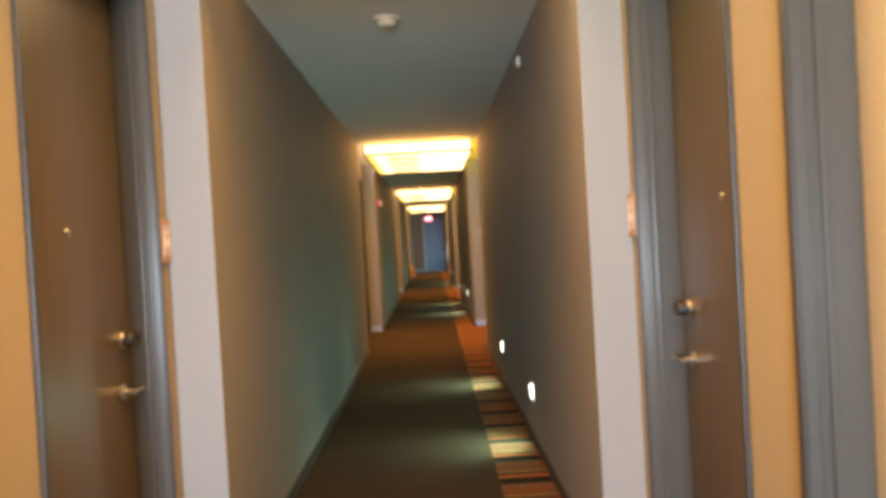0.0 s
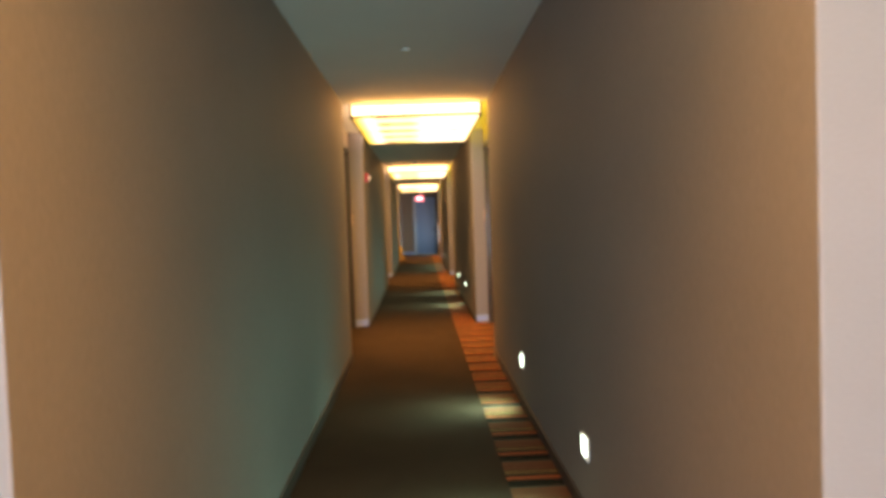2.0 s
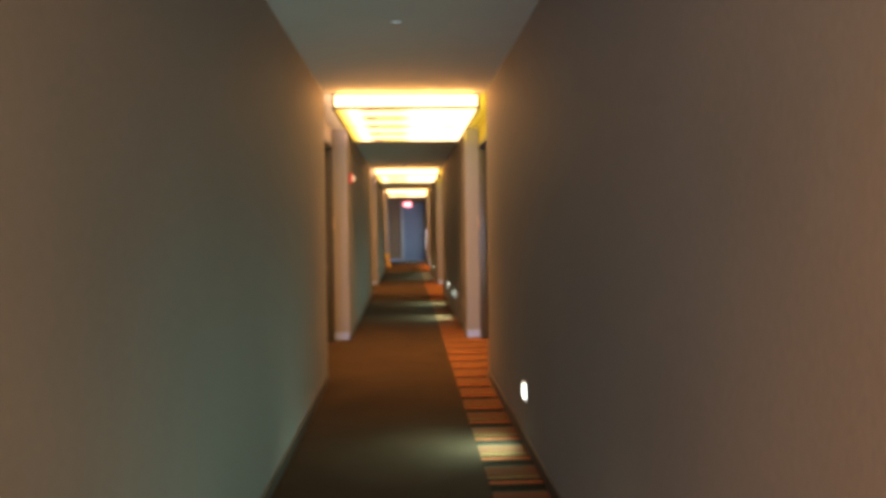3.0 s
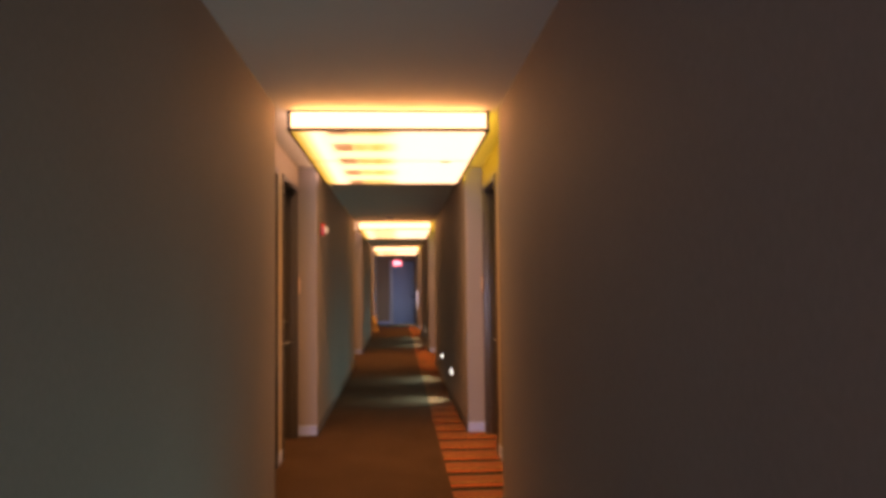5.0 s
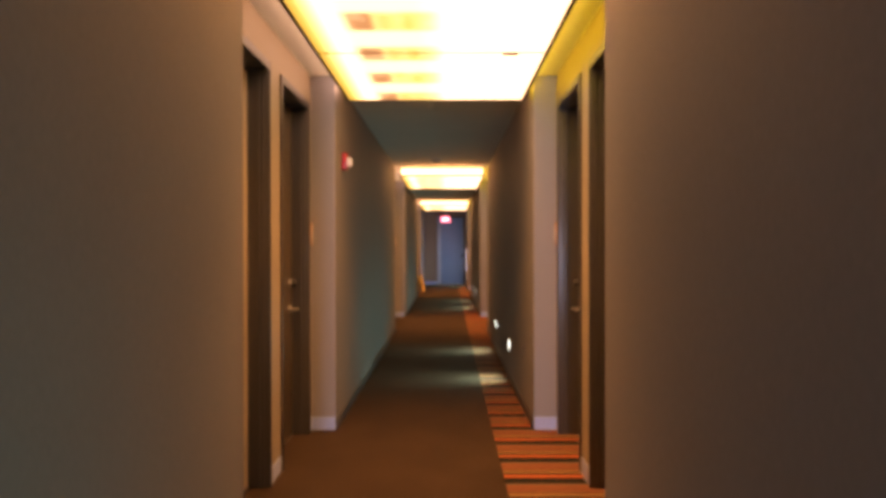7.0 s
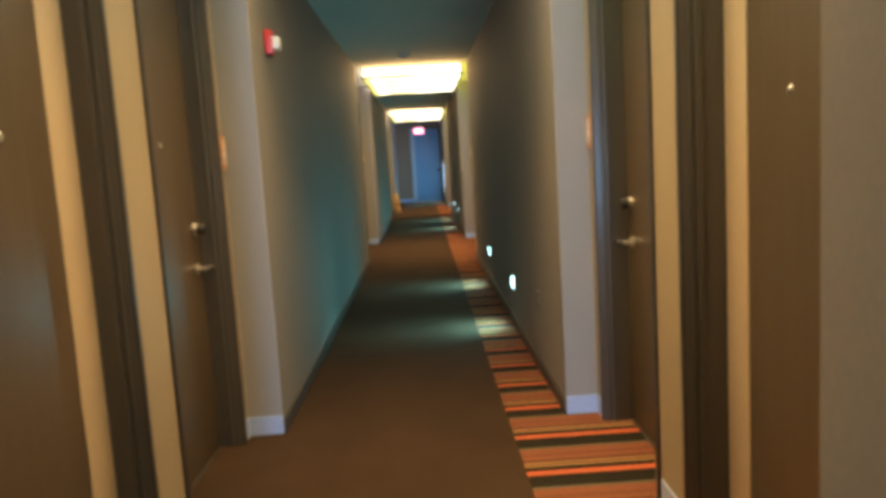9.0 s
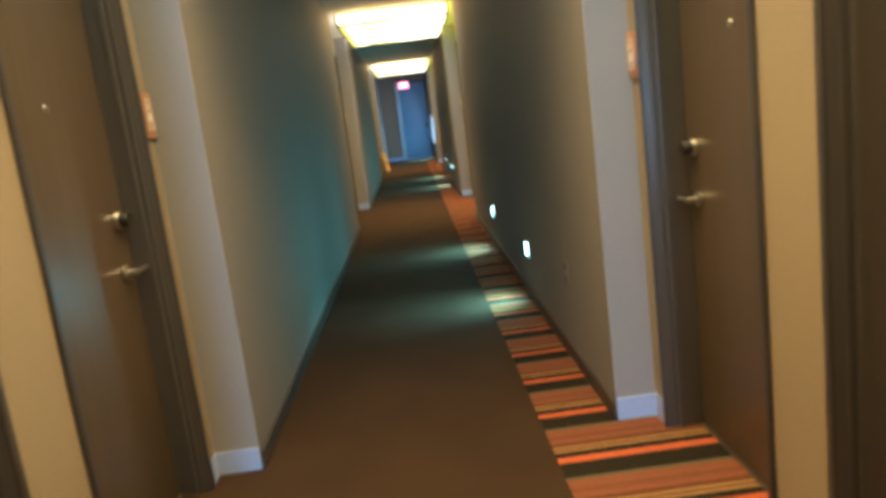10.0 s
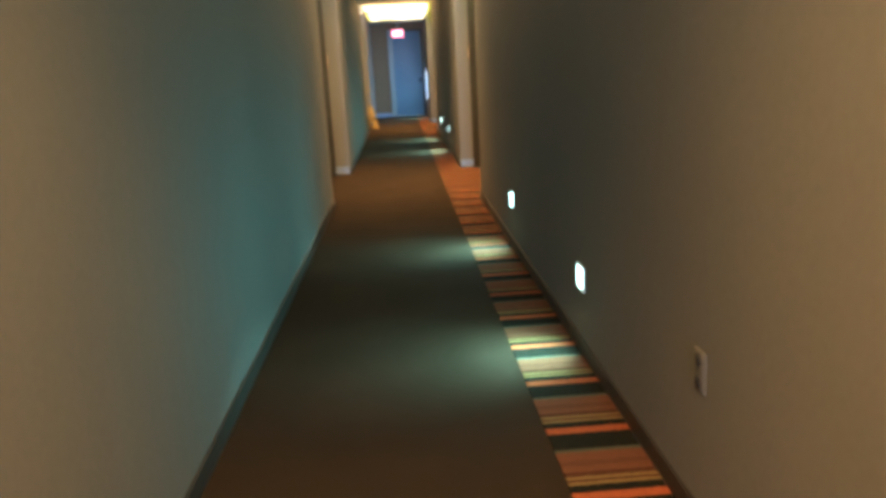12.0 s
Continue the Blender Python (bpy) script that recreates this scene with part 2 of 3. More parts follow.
def tube(points, radius, seg=12, flat=1.0):
    """A rod swept along points, ends closed."""
    bm = bmesh.new()
    pts = [Vector(p) for p in points]
    rings = []
    for i, p in enumerate(pts):
        d = (pts[min(i + 1, len(pts) - 1)] - pts[max(i - 1, 0)]).normalized()
        u = d.cross(Vector((0, 0, 1))).normalized()
        w = d.cross(u)
        rings.append([bm.verts.new(p + radius * (math.cos(2 * math.pi * k / seg) * u + flat * math.sin(2 * math.pi * k / seg) * w)) for k in range(seg)])
    for a, b in zip(rings, rings[1:]):
        for k in range(seg):
            bm.faces.new((a[k], a[(k + 1) % seg], b[(k + 1) % seg], b[k]))
    bm.faces.new(rings[0][::-1])
    bm.faces.new(rings[-1])
    bmesh.ops.recalc_face_normals(bm, faces=bm.faces[:])
    return bm


def mesh_of(name, bm, materials, smooth=False):
    me = bpy.data.meshes.new(name)
    bm.to_mesh(me)
    bm.free()
    for m in materials if isinstance(materials, (list, tuple)) else [materials]:
        me.materials.append(m)
    if smooth:
        me.shade_smooth()
        me.set_sharp_from_angle(angle=radians(35))
    return me


def thing(name, bm, material, label="", category="", group="", kind="", smooth=False):
    return tagged(new(name, mesh_of(name, bm, material, smooth)), label, category, group, kind)


def part(name, bm, material, parent, label="", smooth=True):
    ob = new(name, mesh_of(name, bm, material, smooth))
    ob.parent = parent
    return tagged(ob, label)


def base(name, x, y, z, label, category, group="", kind=""):
    ob = new(name)
    ob.empty_display_size = 0.1
    ob.location = (x, y, z)
    return tagged(ob, label, category, group, kind)


# ---- floor and ceiling ----
thing("floor", box(-BACK, BACK, START - 0.2, END + 0.2, -0.2, 0.0), M_CARPET, "dark brown loop-pile carpet along a hotel corridor", "floor", kind="structure")
NEAR = [f - BAY for f in FAR]
runs = [(START, NEAR[0])] + [(FAR[n], NEAR[n + 1] if n < 3 else END) for n in range(4)]
thing("ceiling", box(-BACK, BACK, START - 0.2, END + 0.2, CEIL, CEIL + 0.2), M_CEIL, "plain grey-white painted plaster ceiling", "ceiling", kind="structure")
for n, (a, b) in enumerate(runs):
    thing(f"carpet_border_{n + 1}", box(STRIP_X, WR - 0.012 if n else BR, a, b, -0.02, 0.004), M_STRIPES, "striped rust, gold and black carpet border beside a wall", "carpet", "striped carpet border", "structure")
for n in range(4):
    thing(f"carpet_border_{n + 6}", box(STRIP_X, BR + DEEP, NEAR[n], FAR[n], -0.02, 0.004), M_STRIPES, "striped rust, gold and black carpet before doors", "carpet", "striped carpet border", "structure")


# ---- walls ----
def corridor_wall(name, x0, x1, a, b):
    bm = box(x0, x1, a, b, 0, CEIL, 0.006)
    for f in bm.faces:
        if abs(f.normal.y) > 0.9:
            f.material_index = 1
    return thing(name, bm, [M_WALL, M_PIER], "corridor wall in taupe vinyl with a pale grey end", "wall", "corridor walls", "structure")


for n, (a, b) in enumerate(runs[1:]):
    corridor_wall(f"wall_left_{n + 1}", -BACK, WL, a, b)
    if n < 3:
        corridor_wall(f"wall_right_{n + 1}", WR, BACK, a, b)
    for side, x0, x1 in (("left", WL, WL + 0.012), ("right", WR - 0.012, WR)):
        thing(f"baseboard_{side}_{n + 1}", box(x0, x1, a + 0.004, b - 0.004, 0, 0.075, 0.003), M_BASE_DARK, "dark rubber baseboard along the corridor wall", "baseboard", "corridor baseboards", "structure")

WIN = (31.45, 32.0, 0.5, 1.34)   # low side window by the end of the corridor
wall = base("wall_right_4", WR, FAR[3], 0, "corridor wall in taupe vinyl with a low side window", "wall", "corridor walls", "structure")
for ya, yb, za, zb in ((FAR[3], WIN[0], 0, CEIL), (WIN[1], END, 0, CEIL), (WIN[0], WIN[1], 0, WIN[2]), (WIN[0], WIN[1], WIN[3], CEIL)):
    bm = box(0, BACK - WR, ya - FAR[3], yb - FAR[3], za, zb)
    for f in bm.faces:
        if f.normal.y < -0.9 and ya == FAR[3]:
            f.material_index = 1
    part("wall_section", bm, [M_WALL, M_PIER], wall, smooth=False)
wn = base("window_2", WR, WIN[0], WIN[2], "low side window with a pale frame, daylit", "window", kind="structure")
wy, wz = WIN[1] - WIN[0], WIN[3] - WIN[2]
for ya, yb, za, zb in ((0, 0.04, 0, wz), (wy - 0.04, wy, 0, wz), (0.04, wy - 0.04, 0, 0.04), (0.04, wy - 0.04, wz - 0.04, wz)):
    part("window_frame", box(-0.02, 0.05, ya, yb, za, zb, 0.003), M_WHITE, wn, "white painted frame")
pane = part("pane", box(0.02, 0.026, 0.041, wy - 0.041, 0.041, wz - 0.041), M_GLASS, wn)
pane.visible_shadow = False
day = bpy.data.lights.new("side_daylight", "AREA")
day.shape, day.size, day.size_y, day.energy, day.color = "RECTANGLE", wy - 0.1, wz - 0.1, 14.0, (0.45, 0.66, 1.0)
new("side_daylight", day).matrix_basis = look((WR + 0.01, WIN[0] + wy / 2, WIN[2] + wz / 2), (-1, WIN[0] + wy / 2 + 0.8, WIN[2] + wz / 2))

for side, x0, x1 in (("left", -BACK, BL), ("right", BR, BACK)):
    thing(f"wall_lobby_{side}", box(x0, x1, START, NEAR[0] - 0.001, 0, CEIL), M_BAYWALL, "plain beige wall of the lobby before the corridor", "wall", kind="structure")

OPEN_FAR = 0.12                 # from the far end of a bay to its far opening
GAP = 0.30                      # wall and casings between two openings
SHIFT = {"left": -0.015, "right": 0.0}


def openings(side):
    a = OPEN_FAR + SHIFT[side]
    return [(a, a + DOOR_W), (a + DOOR_W + GAP, a + 2 * DOOR_W + GAP)]


for n, far in enumerate(FAR):
    for side, face, sgn in (("left", BL, -1), ("right", BR, 1)):
        back = sgn * BACK
        (oa, ob), (oc, od) = openings(side)
        edges = [far, far - oa, far - ob, far - oc, far - od, NEAR[n]]
        wall = base(f"wall_bay_{side}_{n + 1}", face, far, 0, "beige painted wall of a door bay with two openings", "wall", "door bay walls", "structure")
        xa, xb = sorted((0, back - face))
        for k in (0, 2, 4):
            part("wall_section", box(xa, xb, edges[k + 1] - far, edges[k] - far, 0, DOOR_H), M_BAYWALL, wall, smooth=False)
        part("header", box(xa, xb, -BAY, 0, DOOR_H, CEIL), M_BAYWALL, wall, smooth=False)
        x0, x1 = (WL - 0.004 - (WL - BL), WL - 0.002) if sgn < 0 else (WR + 0.002, BR + 0.004)
        thing(f"baseboard_pier_{side}_{n + 1}", box(x0, x1, far - 0.008, far, 0, 0.10, 0.003), M_BASE, "slate-coloured vinyl baseboard on a wall end", "baseboard", "wall end baseboards", "structure")
        for k in (0, 2):
            e0, e1 = edges[k + 1] + 0.022, edges[k] - (0.022 if k else 0.008)
            xa, xb = (face, face + 0.008) if sgn < 0 else (face - 0.008, face)
            thing(f"baseboard_bay_{side}_{n + 1}_{k}", box(xa, xb, e0, e1, 0, 0.10, 0.003), M_BASE, "slate-coloured vinyl baseboard beside a door", "baseboard", "bay baseboards", "structure")

thing("wall_end", box(-BACK, BACK, END, END + 0.2, 0, CEIL), M_END_WALL, "umber painted wall closing the corridor", "wall", kind="structure")
bm = bmesh.new()
for q in ((-BACK, -0.85, 0, CEIL), (0.15, BACK, 0, CEIL), (-0.85, 0.15, 0, 0.1), (-0.85, 0.15, 2.0, CEIL)):
    box(q[0], q[1], START - 0.2, START, q[2], q[3], 0, bm)
thing("wall_back", bm, M_WALL, "taupe wall with a tall window closing the corridor", "wall", kind="structure")
wn = base("window_1", -0.35, START - 0.1, 0.1, "tall window at the start of the corridor", "window", kind="structure")
for q in ((-0.5, -0.45, 0, 1.9), (0.45, 0.5, 0, 1.9), (-0.45, 0.45, 0, 0.05), (-0.45, 0.45, 1.85, 1.9)):
    part("window_frame", box(q[0], q[1], -0.03, 0.03, q[2], q[3], 0.003), M_FRAME, wn)
pane = part("pane", box(-0.449, 0.449, -0.004, 0.004, 0.051, 1.849), M_GLASS, wn)
pane.visible_shadow = False
day = bpy.data.lights.new("window_daylight", "AREA")
day.shape, day.size, day.size_y, day.energy, day.color = "RECTANGLE", 0.88, 1.78, DAY_WATTS, DAY_COLOUR
new("window_daylight", day).matrix_basis = look((-0.35, START - 0.05, 1.05), (-0.35, START + 5, 1.05))


# ---- doors ----
def lever_handle(parent, sx, dirn):
    """Lever on a round rose; sx points into the corridor, dirn along the lever."""
    h = part("door_handle", moved(lathe([(0.026, 0), (0.030, 0.003), (0.030, 0.009), (0.022, 0.013), (0.011, 0.016), (0.011, 0.05), (0.0, 0.052)], "x"), m=Matrix.Diagonal((sx, 1, 1, 1))), M_CHROME, parent, "satin nickel lever on a round rose")
    part("lever", tube([(sx * 0.046, -dirn * 0.012, 0), (sx * 0.052, dirn * 0.012, 0.001), (sx * 0.054, dirn * 0.045, 0.003), (sx * 0.052, dirn * 0.07, 0.0), (sx * 0.047, dirn * 0.084, -0.004)], 0.009, 10, 0.8), M_CHROME, h)
    return h


def door(name, side, latch_far):
    """A tall flush door in a steel frame. The base is on the floor, in the middle of the opening, in the plane of the bay wall.
    side: +1 right, -1 left; latch_far: +1 where the lock is at the far end."""
    d = base(name, 0, 0, 0, "tall brown laminate room door in a grey steel frame", "door", "room doors", "structure")
    s, hw = side, DOOR_W / 2
    deep = DEEP - (0.014 if side > 0 else 0.037)

    def bx(nm, u0, u1, y0, y1, z0, z1, m, bevel=0.0, parent=d, label=""):
        return part(nm, box(min(s * u0, s * u1), max(s * u0, s * u1), y0, y1, z0, z1, bevel), m, parent, label)

    fw = 0.022
    for e in (-1, 1):
        y0, y1 = sorted((e * hw, e * (hw - fw)))
        j = bx("jamb", -0.004, deep + 0.05, y0, y1, 0, DOOR_H - 0.001, M_FRAME, 0.002, label="grey painted steel jamb")
        y0, y1 = sorted((e * (hw - 0.02), e * (hw + 0.008)))
        bx("casing", -0.014, -0.0005, y0, y1, 0, DOOR_H + 0.03, M_CASING, 0.003, j)
        y0, y1 = sorted((e * (hw - fw + 0.001), e * (hw - fw - 0.014)))
        bx("stop", 0.045, 0.062, y0, y1, 0, DOOR_H - fw, M_FRAME, 0.003, j)
        y0, y1 = sorted((e * (hw - fw + 0.001), e * (hw - fw - 0.006)))
        bx("bead", 0.022, 0.030, y0, y1, 0, DOOR_H - fw, M_FRAME, 0.002, j)
    hd = bx("head", -0.004, deep + 0.05, -hw + fw, hw - fw, DOOR_H - fw, DOOR_H - 0.001, M_FRAME, 0.002)
    bx("casing", -0.014, -0.0005, -hw + 0.02, hw - 0.02, DOOR_H - 0.02, DOOR_H + 0.03, M_CASING, 0.003, hd)
    leaf = bx("leaf", deep, deep + 0.044, -hw + fw + 0.003, hw - fw - 0.003, 0.008, DOOR_H - fw - 0.003, M_DOOR, 0.002, label="flush brown laminate door leaf")
    bx("threshold", deep - 0.012, deep + 0.05, -hw + fw, hw - fw, 0.0, 0.0065, M_BASE_DARK, 0.001)
    if latch_far < 0:
        bx("edge_strip", deep - 0.004, deep - 0.0005, hw - fw - 0.17, hw - fw - 0.004, 0.01, DOOR_H - fw - 0.005, M_STILE, 0.001, label="pale beige strip along the hinge side")
    ly = latch_far * (hw - fw - 0.075)
    h = lever_handle(d, -s, latch_far)
    h.location = (s * deep, ly - latch_far * 0.022, 0.93)
    bolt = part("deadbolt", moved(lathe([(0.029, 0), (0.032, 0.003), (0.032, 0.013), (0.027, 0.018), (0.0, 0.018)], "x"), m=Matrix.Diagonal((-s, 1, 1, 1))), M_CHROME, d, "round satin nickel deadbolt")
    bolt.location = (s * deep, ly - latch_far * 0.008, 1.12)
    part("cylinder", moved(lathe([(0.027, 0), (0.027, 0.028), (0.024, 0.033), (0.0, 0.033)], "x"), x=-s * 0.0178, m=Matrix.Diagonal((-s, 1, 1, 1))), M_BLACK, bolt, "black raised cylinder")
    peep = part("peephole", moved(lathe([(0.013, 0), (0.013, 0.003), (0.009, 0.006), (0.0, 0.006)], "x", 16), m=Matrix.Diagonal((-s, 1, 1, 1))), M_CHROME, d, "small bright peephole")
    peep.location = (s * deep, 0, 1.515)
    return d


def door_sign():
    """A number plate on the wall; the base is at its middle on a wall that faces +x."""
    d = base("door_sign", 0, 0, 0, "amber plastic room sign with a pale framed insert", "sign", "room signs")
    plate = part("plate", box(0.0, 0.016, -0.043, 0.043, -0.085, 0.085, 0.006), M_SIGN, d, "amber plastic plate")
    part("insert", box(0.0155, 0.0168, -0.033, 0.033, -0.052, 0.060), M_SIGN_INSERT, plate, "smoky translucent insert", smooth=False)
    fr = bmesh.new()
    for y0, y1, z0, z1 in ((-0.033, 0.033, 0.058, 0.062), (-0.033, 0.033, -0.054, -0.05), (-0.033, -0.029, -0.05, 0.058), (0.029, 0.033, -0.05, 0.058)):
        box(0.0155, 0.019, y0, y1, z0, z1, 0, fr)
    part("insert_frame", fr, M_SIGN_PALE, plate, smooth=False)
    part("number_panel", box(0.0166, 0.0182, -0.018, 0.020, -0.022, 0.008, 0.001), M_WHITE, plate, "white block with unreadable number")
    part("pictogram", box(0.0166, 0.0180, -0.018, 0.014, 0.022, 0.044, 0.001), M_SIGN_PALE, plate)
    return d


count = 0
protos = {}
for n, far in enumerate(FAR):
    for side, face in ((-1, BL), (1, BR)):
        for k, latch in ((0, 1), (1, -1)):
            y = far - sum(openings("left" if side < 0 else "right")[k]) / 2
            count += 1
            if (side, latch) not in protos:
                protos[side, latch] = door(f"door_{count}", side, latch)
                protos[side, latch].location = (face, y, 0)
            else:
                copy_thing(protos[side, latch], pose(face, y, 0)).name = f"door_{count}"
sign0 = None
for n, far in enumerate(FAR):
    for side, face in ((-1, BL), (1, BR)):
        for y in (far - (0.045 if side < 0 else 0.05), NEAR[n] + 0.16):
            m = pose(face, y, 1.478, 0, 0, 0 if side < 0 else 180)
            if sign0 is None:
                sign0 = door_sign()
                sign0.matrix_basis = m
            else:
                copy_thing(sign0, m)


# ---- bay lights ----
def bay_light():
    """A long box of lit acrylic in a bronze frame, under the ceiling; the base is at the middle of its top."""
    d = base("ceiling_light", 0, 0, 0, "long lit acrylic ceiling box with amber print and bronze rails", "ceiling light", "bay lights")
    x0, x1, y0, y1, z0 = -0.69, 0.69, -1.32, 1.32, -0.138
    t = 0.02
    part("diffuser", box(x0 + t, x1 - t, y0 + t, y1 - t, z0, z0 + 0.004), M_PANEL, d, "glowing underside with amber and russet print", smooth=False)
    for nm, q, m in (("front_panel", (x0 + t, x1 - t, y0, y0 + 0.004), M_PANEL_FRONT), ("rear_panel", (x0 + t, x1 - t, y1 - 0.004, y1), M_PANEL_REAR)):
        part(nm, box(*q, z0 + t, -0.012), m, d, smooth=False)
    for q, m, lb in (((x0, x0 + 0.004), M_PANEL_SIDE_PALE, "pale lit side panel"), ((x1 - 0.004, x1), M_PANEL_SIDE, "amber lit side panel")):
        part("side_panel", box(*q, y0 + t, y1 - t, z0 + t, -0.012), m, d, lb, smooth=False)
    for xa, xb, ya, yb in ((x0 - 0.003, x1 + 0.003, y0 - 0.003, y0 + t), (x0 - 0.003, x1 + 0.003, y1 - t, y1 + 0.003), (x0 - 0.003, x0 + t, y0 + t, y1 - t), (x1 - t, x1 + 0.003, y0 + t, y1 - t)):
        part("bottom_rail", box(xa, xb, ya, yb, z0 - 0.004, z0 + t, 0.002), M_BRONZE, d)
        part("top_rail", box(xa, xb, ya, yb, -0.012, 0.0, 0.002), M_BRONZE, d)
    for y in (-0.10,):
        part("cross_rail", box(x0 + t, x1 - t, y - 0.006, y + 0.006, z0 - 0.004, z0 - 0.0005, 0.001), M_BRONZE, d)
    part("rail_clip", box(0.42, 0.51, -0.13, -0.07, z0 - 0.012, z0 - 0.0045, 0.003), M_FRAME, d, "small grey metal clip under the rail")
    for x in (x0, x1 - t):
        for y in (y0, y1 - t):
            part("corner_post", box(x - 0.002, x + t + 0.002, y - 0.002, y + t + 0.002, z0 + t, -0.012, 0.002), M_BRONZE, d)
    return d


light0 = bay_light()
light0.location = (0.036, FAR[0] - 1.10, CEIL)
for far in FAR[1:]:
    copy_thing(light0, pose(0.036, far - 1.10, CEIL))
for far in FAR:
    lamp = bpy.data.lights.new("bay_lamp", "AREA")
    lamp.shape, lamp.size, lamp.size_y = "RECTANGLE", 1.3, 2.5
    lamp.energy, lamp.color, lamp.spread = PANEL_WATTS, LAMP_COLOUR, radians(112)
    ob = new("bay_lamp", lamp)
    ob.matrix_basis = pose(0.036, far - 1.10, CEIL - 0.15)
    for dirn in (-1, 1):
        face = bpy.data.lights.new("bay_face_lamp", "AREA")
        face.shape, face.size, face.size_y = "RECTANGLE", 1.3, 0.1
        face.energy, face.color = FRONT_WATTS if dirn < 0 else REAR_WATTS, LAMP_COLOUR
        y = far - 1.10 + dirn * 1.33
        new("bay_face_lamp", face).matrix_basis = look((0.036, y, CEIL - 0.068), (0.036, y + dirn, CEIL - 0.068))


# ---- step lights ----
def step_light():
    """A recessed louvre light; the base is at its middle on a wall that faces -x."""
    d = base("step_light", 0, 0, 0, "small lit recessed step light low on the wall", "wall light", "step lights")
    fr = bmesh.new()
    for y0, y1, z0, z1 in ((-0.062, 0.062, 0.046, 0.058), (-0.062, 0.062, -0.058, -0.046), (-0.062, -0.05, -0.046, 0.046), (0.05, 0.062, -0.046, 0.046)):
        box(-0.010, 0.0, y0, y1, z0, z1, 0.002, fr)
    trim = part("trim_plate", fr, M_WHITE, d, "white trim plate")
    part("lens", box(-0.008, -0.001, -0.046, 0.046, -0.043, 0.043, 0.003), M_STEP_LENS, trim, "glowing cool white lens", smooth=False)
    return d


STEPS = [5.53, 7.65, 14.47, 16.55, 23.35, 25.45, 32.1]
step0 = None
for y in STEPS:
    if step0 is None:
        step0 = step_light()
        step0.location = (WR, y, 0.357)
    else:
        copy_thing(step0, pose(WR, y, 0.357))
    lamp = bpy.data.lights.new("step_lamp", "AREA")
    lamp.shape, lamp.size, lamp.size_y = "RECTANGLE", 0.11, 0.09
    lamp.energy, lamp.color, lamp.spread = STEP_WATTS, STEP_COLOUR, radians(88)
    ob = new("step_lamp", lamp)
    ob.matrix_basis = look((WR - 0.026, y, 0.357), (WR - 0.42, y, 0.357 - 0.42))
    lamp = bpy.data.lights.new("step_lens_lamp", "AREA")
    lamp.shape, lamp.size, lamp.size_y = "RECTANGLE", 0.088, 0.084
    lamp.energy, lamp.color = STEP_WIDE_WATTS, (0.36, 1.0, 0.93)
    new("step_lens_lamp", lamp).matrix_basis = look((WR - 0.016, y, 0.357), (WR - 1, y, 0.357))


# ---- end of the corridor ----
d = base("door_17", 0.26, END, 0, "blue-grey painted steel fire door closing the corridor", "door", kind="structure")
leaf = part("leaf", box(-0.36, 0.44, -0.03, -0.002, 0.008, 2.40, 0.003), M_END_DOOR, d, "blue-grey painted steel leaf")
part("push_plate", box(0.36, 0.42, -0.036, -0.0305, 0.98, 1.08, 0.002), M_BLACK, leaf)
part("jamb", box(-0.50, -0.365, -0.09, -0.001, 0, 2.46, 0.003), M_END_JAMB, d, "pale blue-grey jamb")
part("jamb", box(0.445, 0.51, -0.09, -0.001, 0, 2.46, 0.003), M_FRAME, d)
part("head", box(-0.362, 0.443, -0.09, -0.001, 2.404, 2.46, 0.003), M_FRAME, d)
part("sill", box(-0.362, 0.443, -0.09, -0.032, 0, 0.012, 0.002), M_CHROME, d)
thing("baseboard_end", box(WL + 0.014, -0.245, END - 0.01, END, 0, 0.10, 0.003), M_BASE, "slate-coloured vinyl baseboard on the end wall", "baseboard", kind="structure")
ex = base("exit_sign", 0.06, END - 0.35, CEIL, "glowing red exit sign hung from the ceiling", "exit sign")
part("canopy", box(-0.06, 0.06, -0.025, 0.025, -0.02, 0.0, 0.004), M_WHITE, ex)
part("stem", box(-0.012, 0.012, -0.012, 0.012, -0.215, -0.02, 0.002), M_WHITE, ex)
hs = part("housing", box(-0.17, 0.17, -0.02, 0.02, -0.43, -0.215, 0.006), M_WHITE, ex, "white plastic housing")
part("face", box(-0.158, 0.158, -0.024, -0.0195, -0.418, -0.227), M_EXIT, hs, "lit red face", smooth=False)
for x0, x1 in ((-0.125, -0.072), (-0.058, 0.004), (0.018, 0.040), (0.054, 0.125)):
    part("letter_bar", box(x0, x1, -0.0265, -0.0242, -0.385, -0.262), M_EXIT_BAR, hs, "paler lit bar in place of a letter", smooth=False)

# ---- small fixtures ----
al = base("fire_alarm", WL, 12.72, 2.07, "red fire alarm with a white strobe on the wall", "fire alarm")
ab = part("body", box(0.0, 0.04, -0.05, 0.05, -0.066, 0.066, 0.008), M_RED, al, "red plastic body")
part("strobe", box(0.039, 0.078, -0.036, 0.036, -0.04, 0.03, 0.010), M_WHITE, ab, "clear white strobe lens")


def ceiling_dome(x, y, r=0.055):
    d = base("smoke_detector", x, y, CEIL, "round ivory smoke detector on the ceiling", "smoke detector", "ceiling detectors")
    ring = part("base_ring", lathe([(r, 0), (r, -0.012), (r * 0.92, -0.018), (0, -0.018)]), M_DETECTOR, d)
    part("dome", lathe([(r * 0.72, -0.018), (r * 0.70, -0.032), (r * 0.5, -0.046), (0, -0.05)]), M_DETECTOR, ring)
    return d


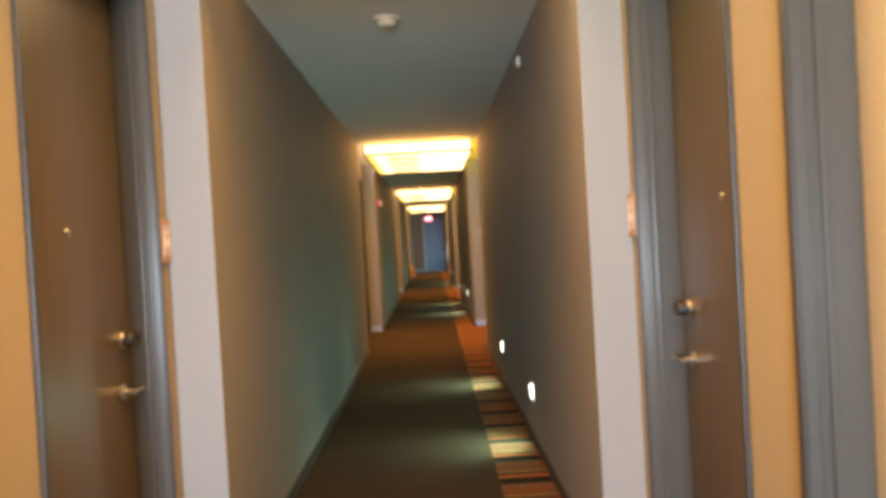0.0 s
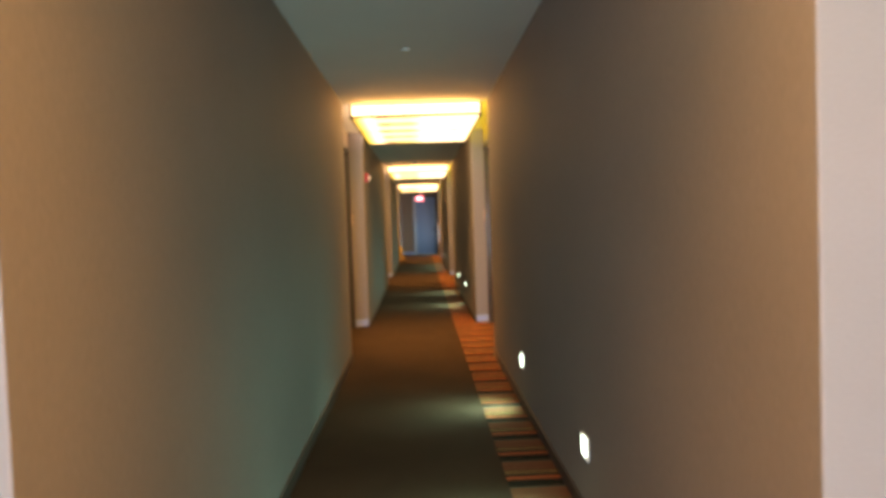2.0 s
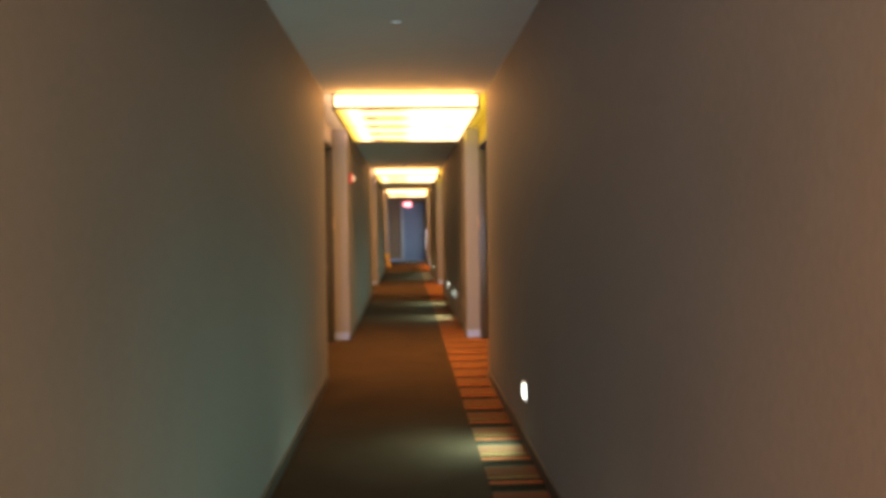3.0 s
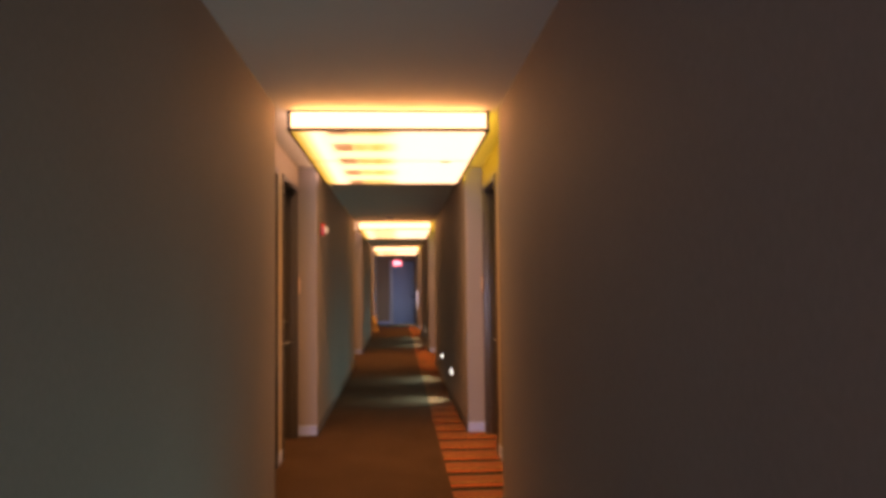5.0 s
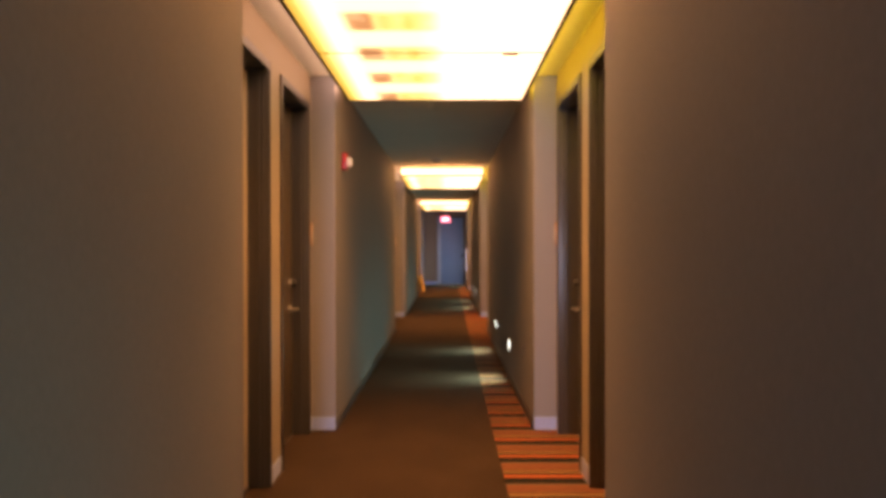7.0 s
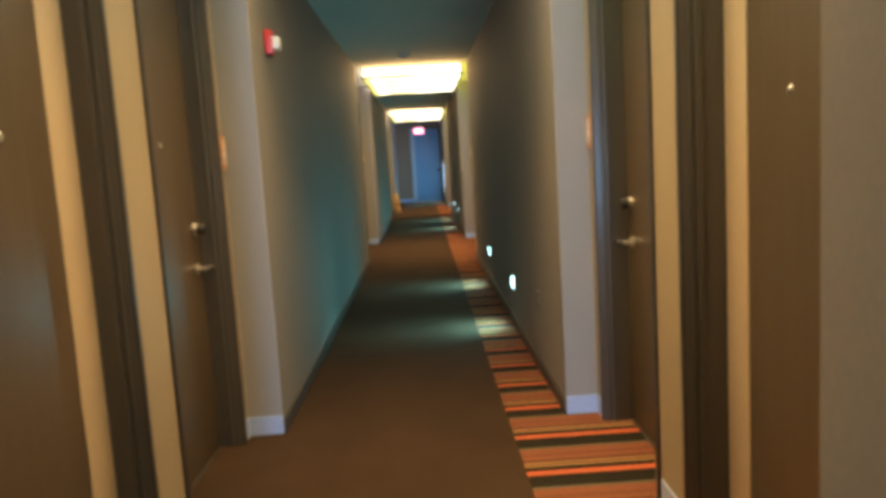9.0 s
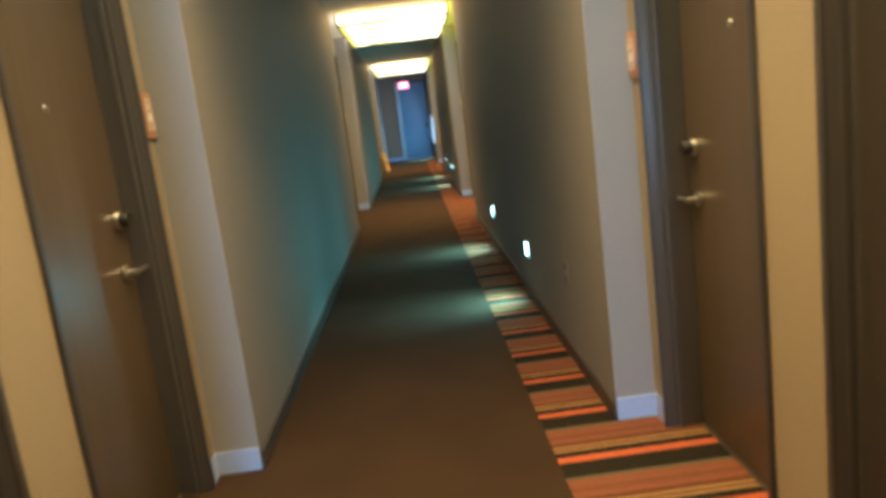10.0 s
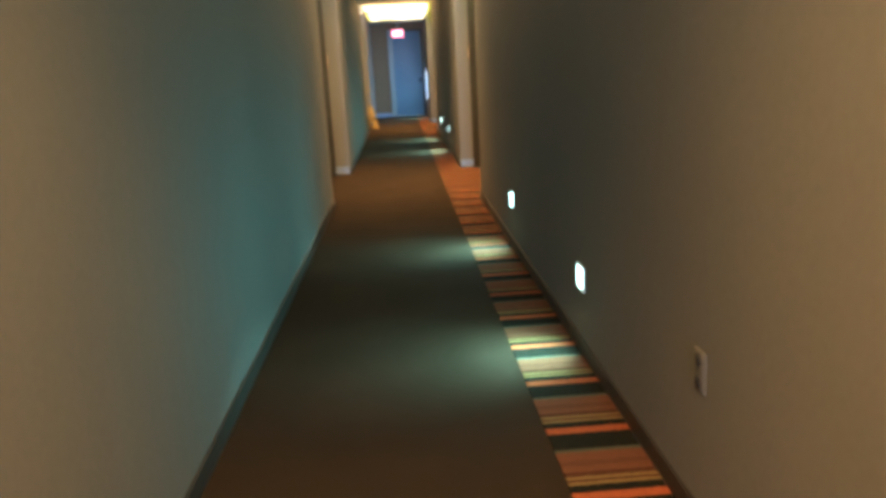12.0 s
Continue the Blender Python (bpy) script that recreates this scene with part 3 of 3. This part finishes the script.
for y in (4.66, 17.7):
    ceiling_dome(-0.04, y, 0.075)
for y in (7.5, 13.6):
    sp = base("sprinkler_cover", -0.02, y, CEIL, "flat round sprinkler cover flush with the ceiling", "sprinkler", "sprinkler covers")
    part("ring", lathe([(0.042, 0), (0.042, -0.003), (0.036, -0.005), (0, -0.005)]), M_CEIL, sp)
    part("cap", lathe([(0.028, -0.005), (0.028, -0.009), (0.024, -0.011), (0, -0.011)]), M_CEIL, sp)
out = base("wall_outlet", WR, 13.13, 0.47, "taupe wall outlet plate with dark sockets low on the wall", "outlet")
op = part("plate", box(-0.006, 0.0, -0.036, 0.036, -0.058, 0.058, 0.002), M_PLATE, out)
for z in (-0.034, 0.034):
    so = part("socket", moved(lathe([(0.019, 0.0), (0.019, -0.003), (0.016, -0.004), (0.0, -0.004)], "x", 16), x=-0.006, z=z), M_BASE_DARK, op, "dark brown socket face")
    for y in (-0.006, 0.006):
        part("slot", box(-0.0112, -0.0102, y - 0.0012, y + 0.0012, z - 0.001, z + 0.009), M_BLACK, so, smooth=False)
sw = base("wall_strobe", WR, 5.3, 2.54, "small ivory strobe high on the wall", "strobe")
part("body", box(-0.025, 0.0, -0.028, 0.028, -0.03, 0.03, 0.006), M_DETECTOR, sw)


def floor_sign():
    """A folding floor sign of two tapered boards that meet at the top; the base is on the floor."""
    d = base("floor_sign", 0, 0, 0, "yellow plastic folding floor sign standing by the wall", "floor sign")
    for e in (-1, 1):
        bm = box(-0.12, 0.12, -0.008, 0.008, 0.0, 0.5, 0.006)
        for v in bm.verts:
            if v.co.z > 0.25:
                v.co.x *= 0.72
        board = part("board", moved(bm, y=e * -0.102, z=0.002, m=Matrix.Rotation(-e * radians(11), 4, "X")), M_YELLOW, d, "yellow moulded board")
        part("print_bar", moved(box(-0.06, 0.06, -0.0102 if e > 0 else 0.0085, -0.0085 if e > 0 else 0.0102, 0.2, 0.26), y=e * -0.102, z=0.002, m=Matrix.Rotation(-e * radians(11), 4, "X")), M_BLACK, board, "dark unreadable print", smooth=False)
    part("hinge", box(-0.085, 0.085, -0.014, 0.014, 0.488, 0.506, 0.005), M_YELLOW, d)
    return d


fs = floor_sign()
fs.matrix_basis = pose(-0.70, 29.2, 0, 0, 0, 62)
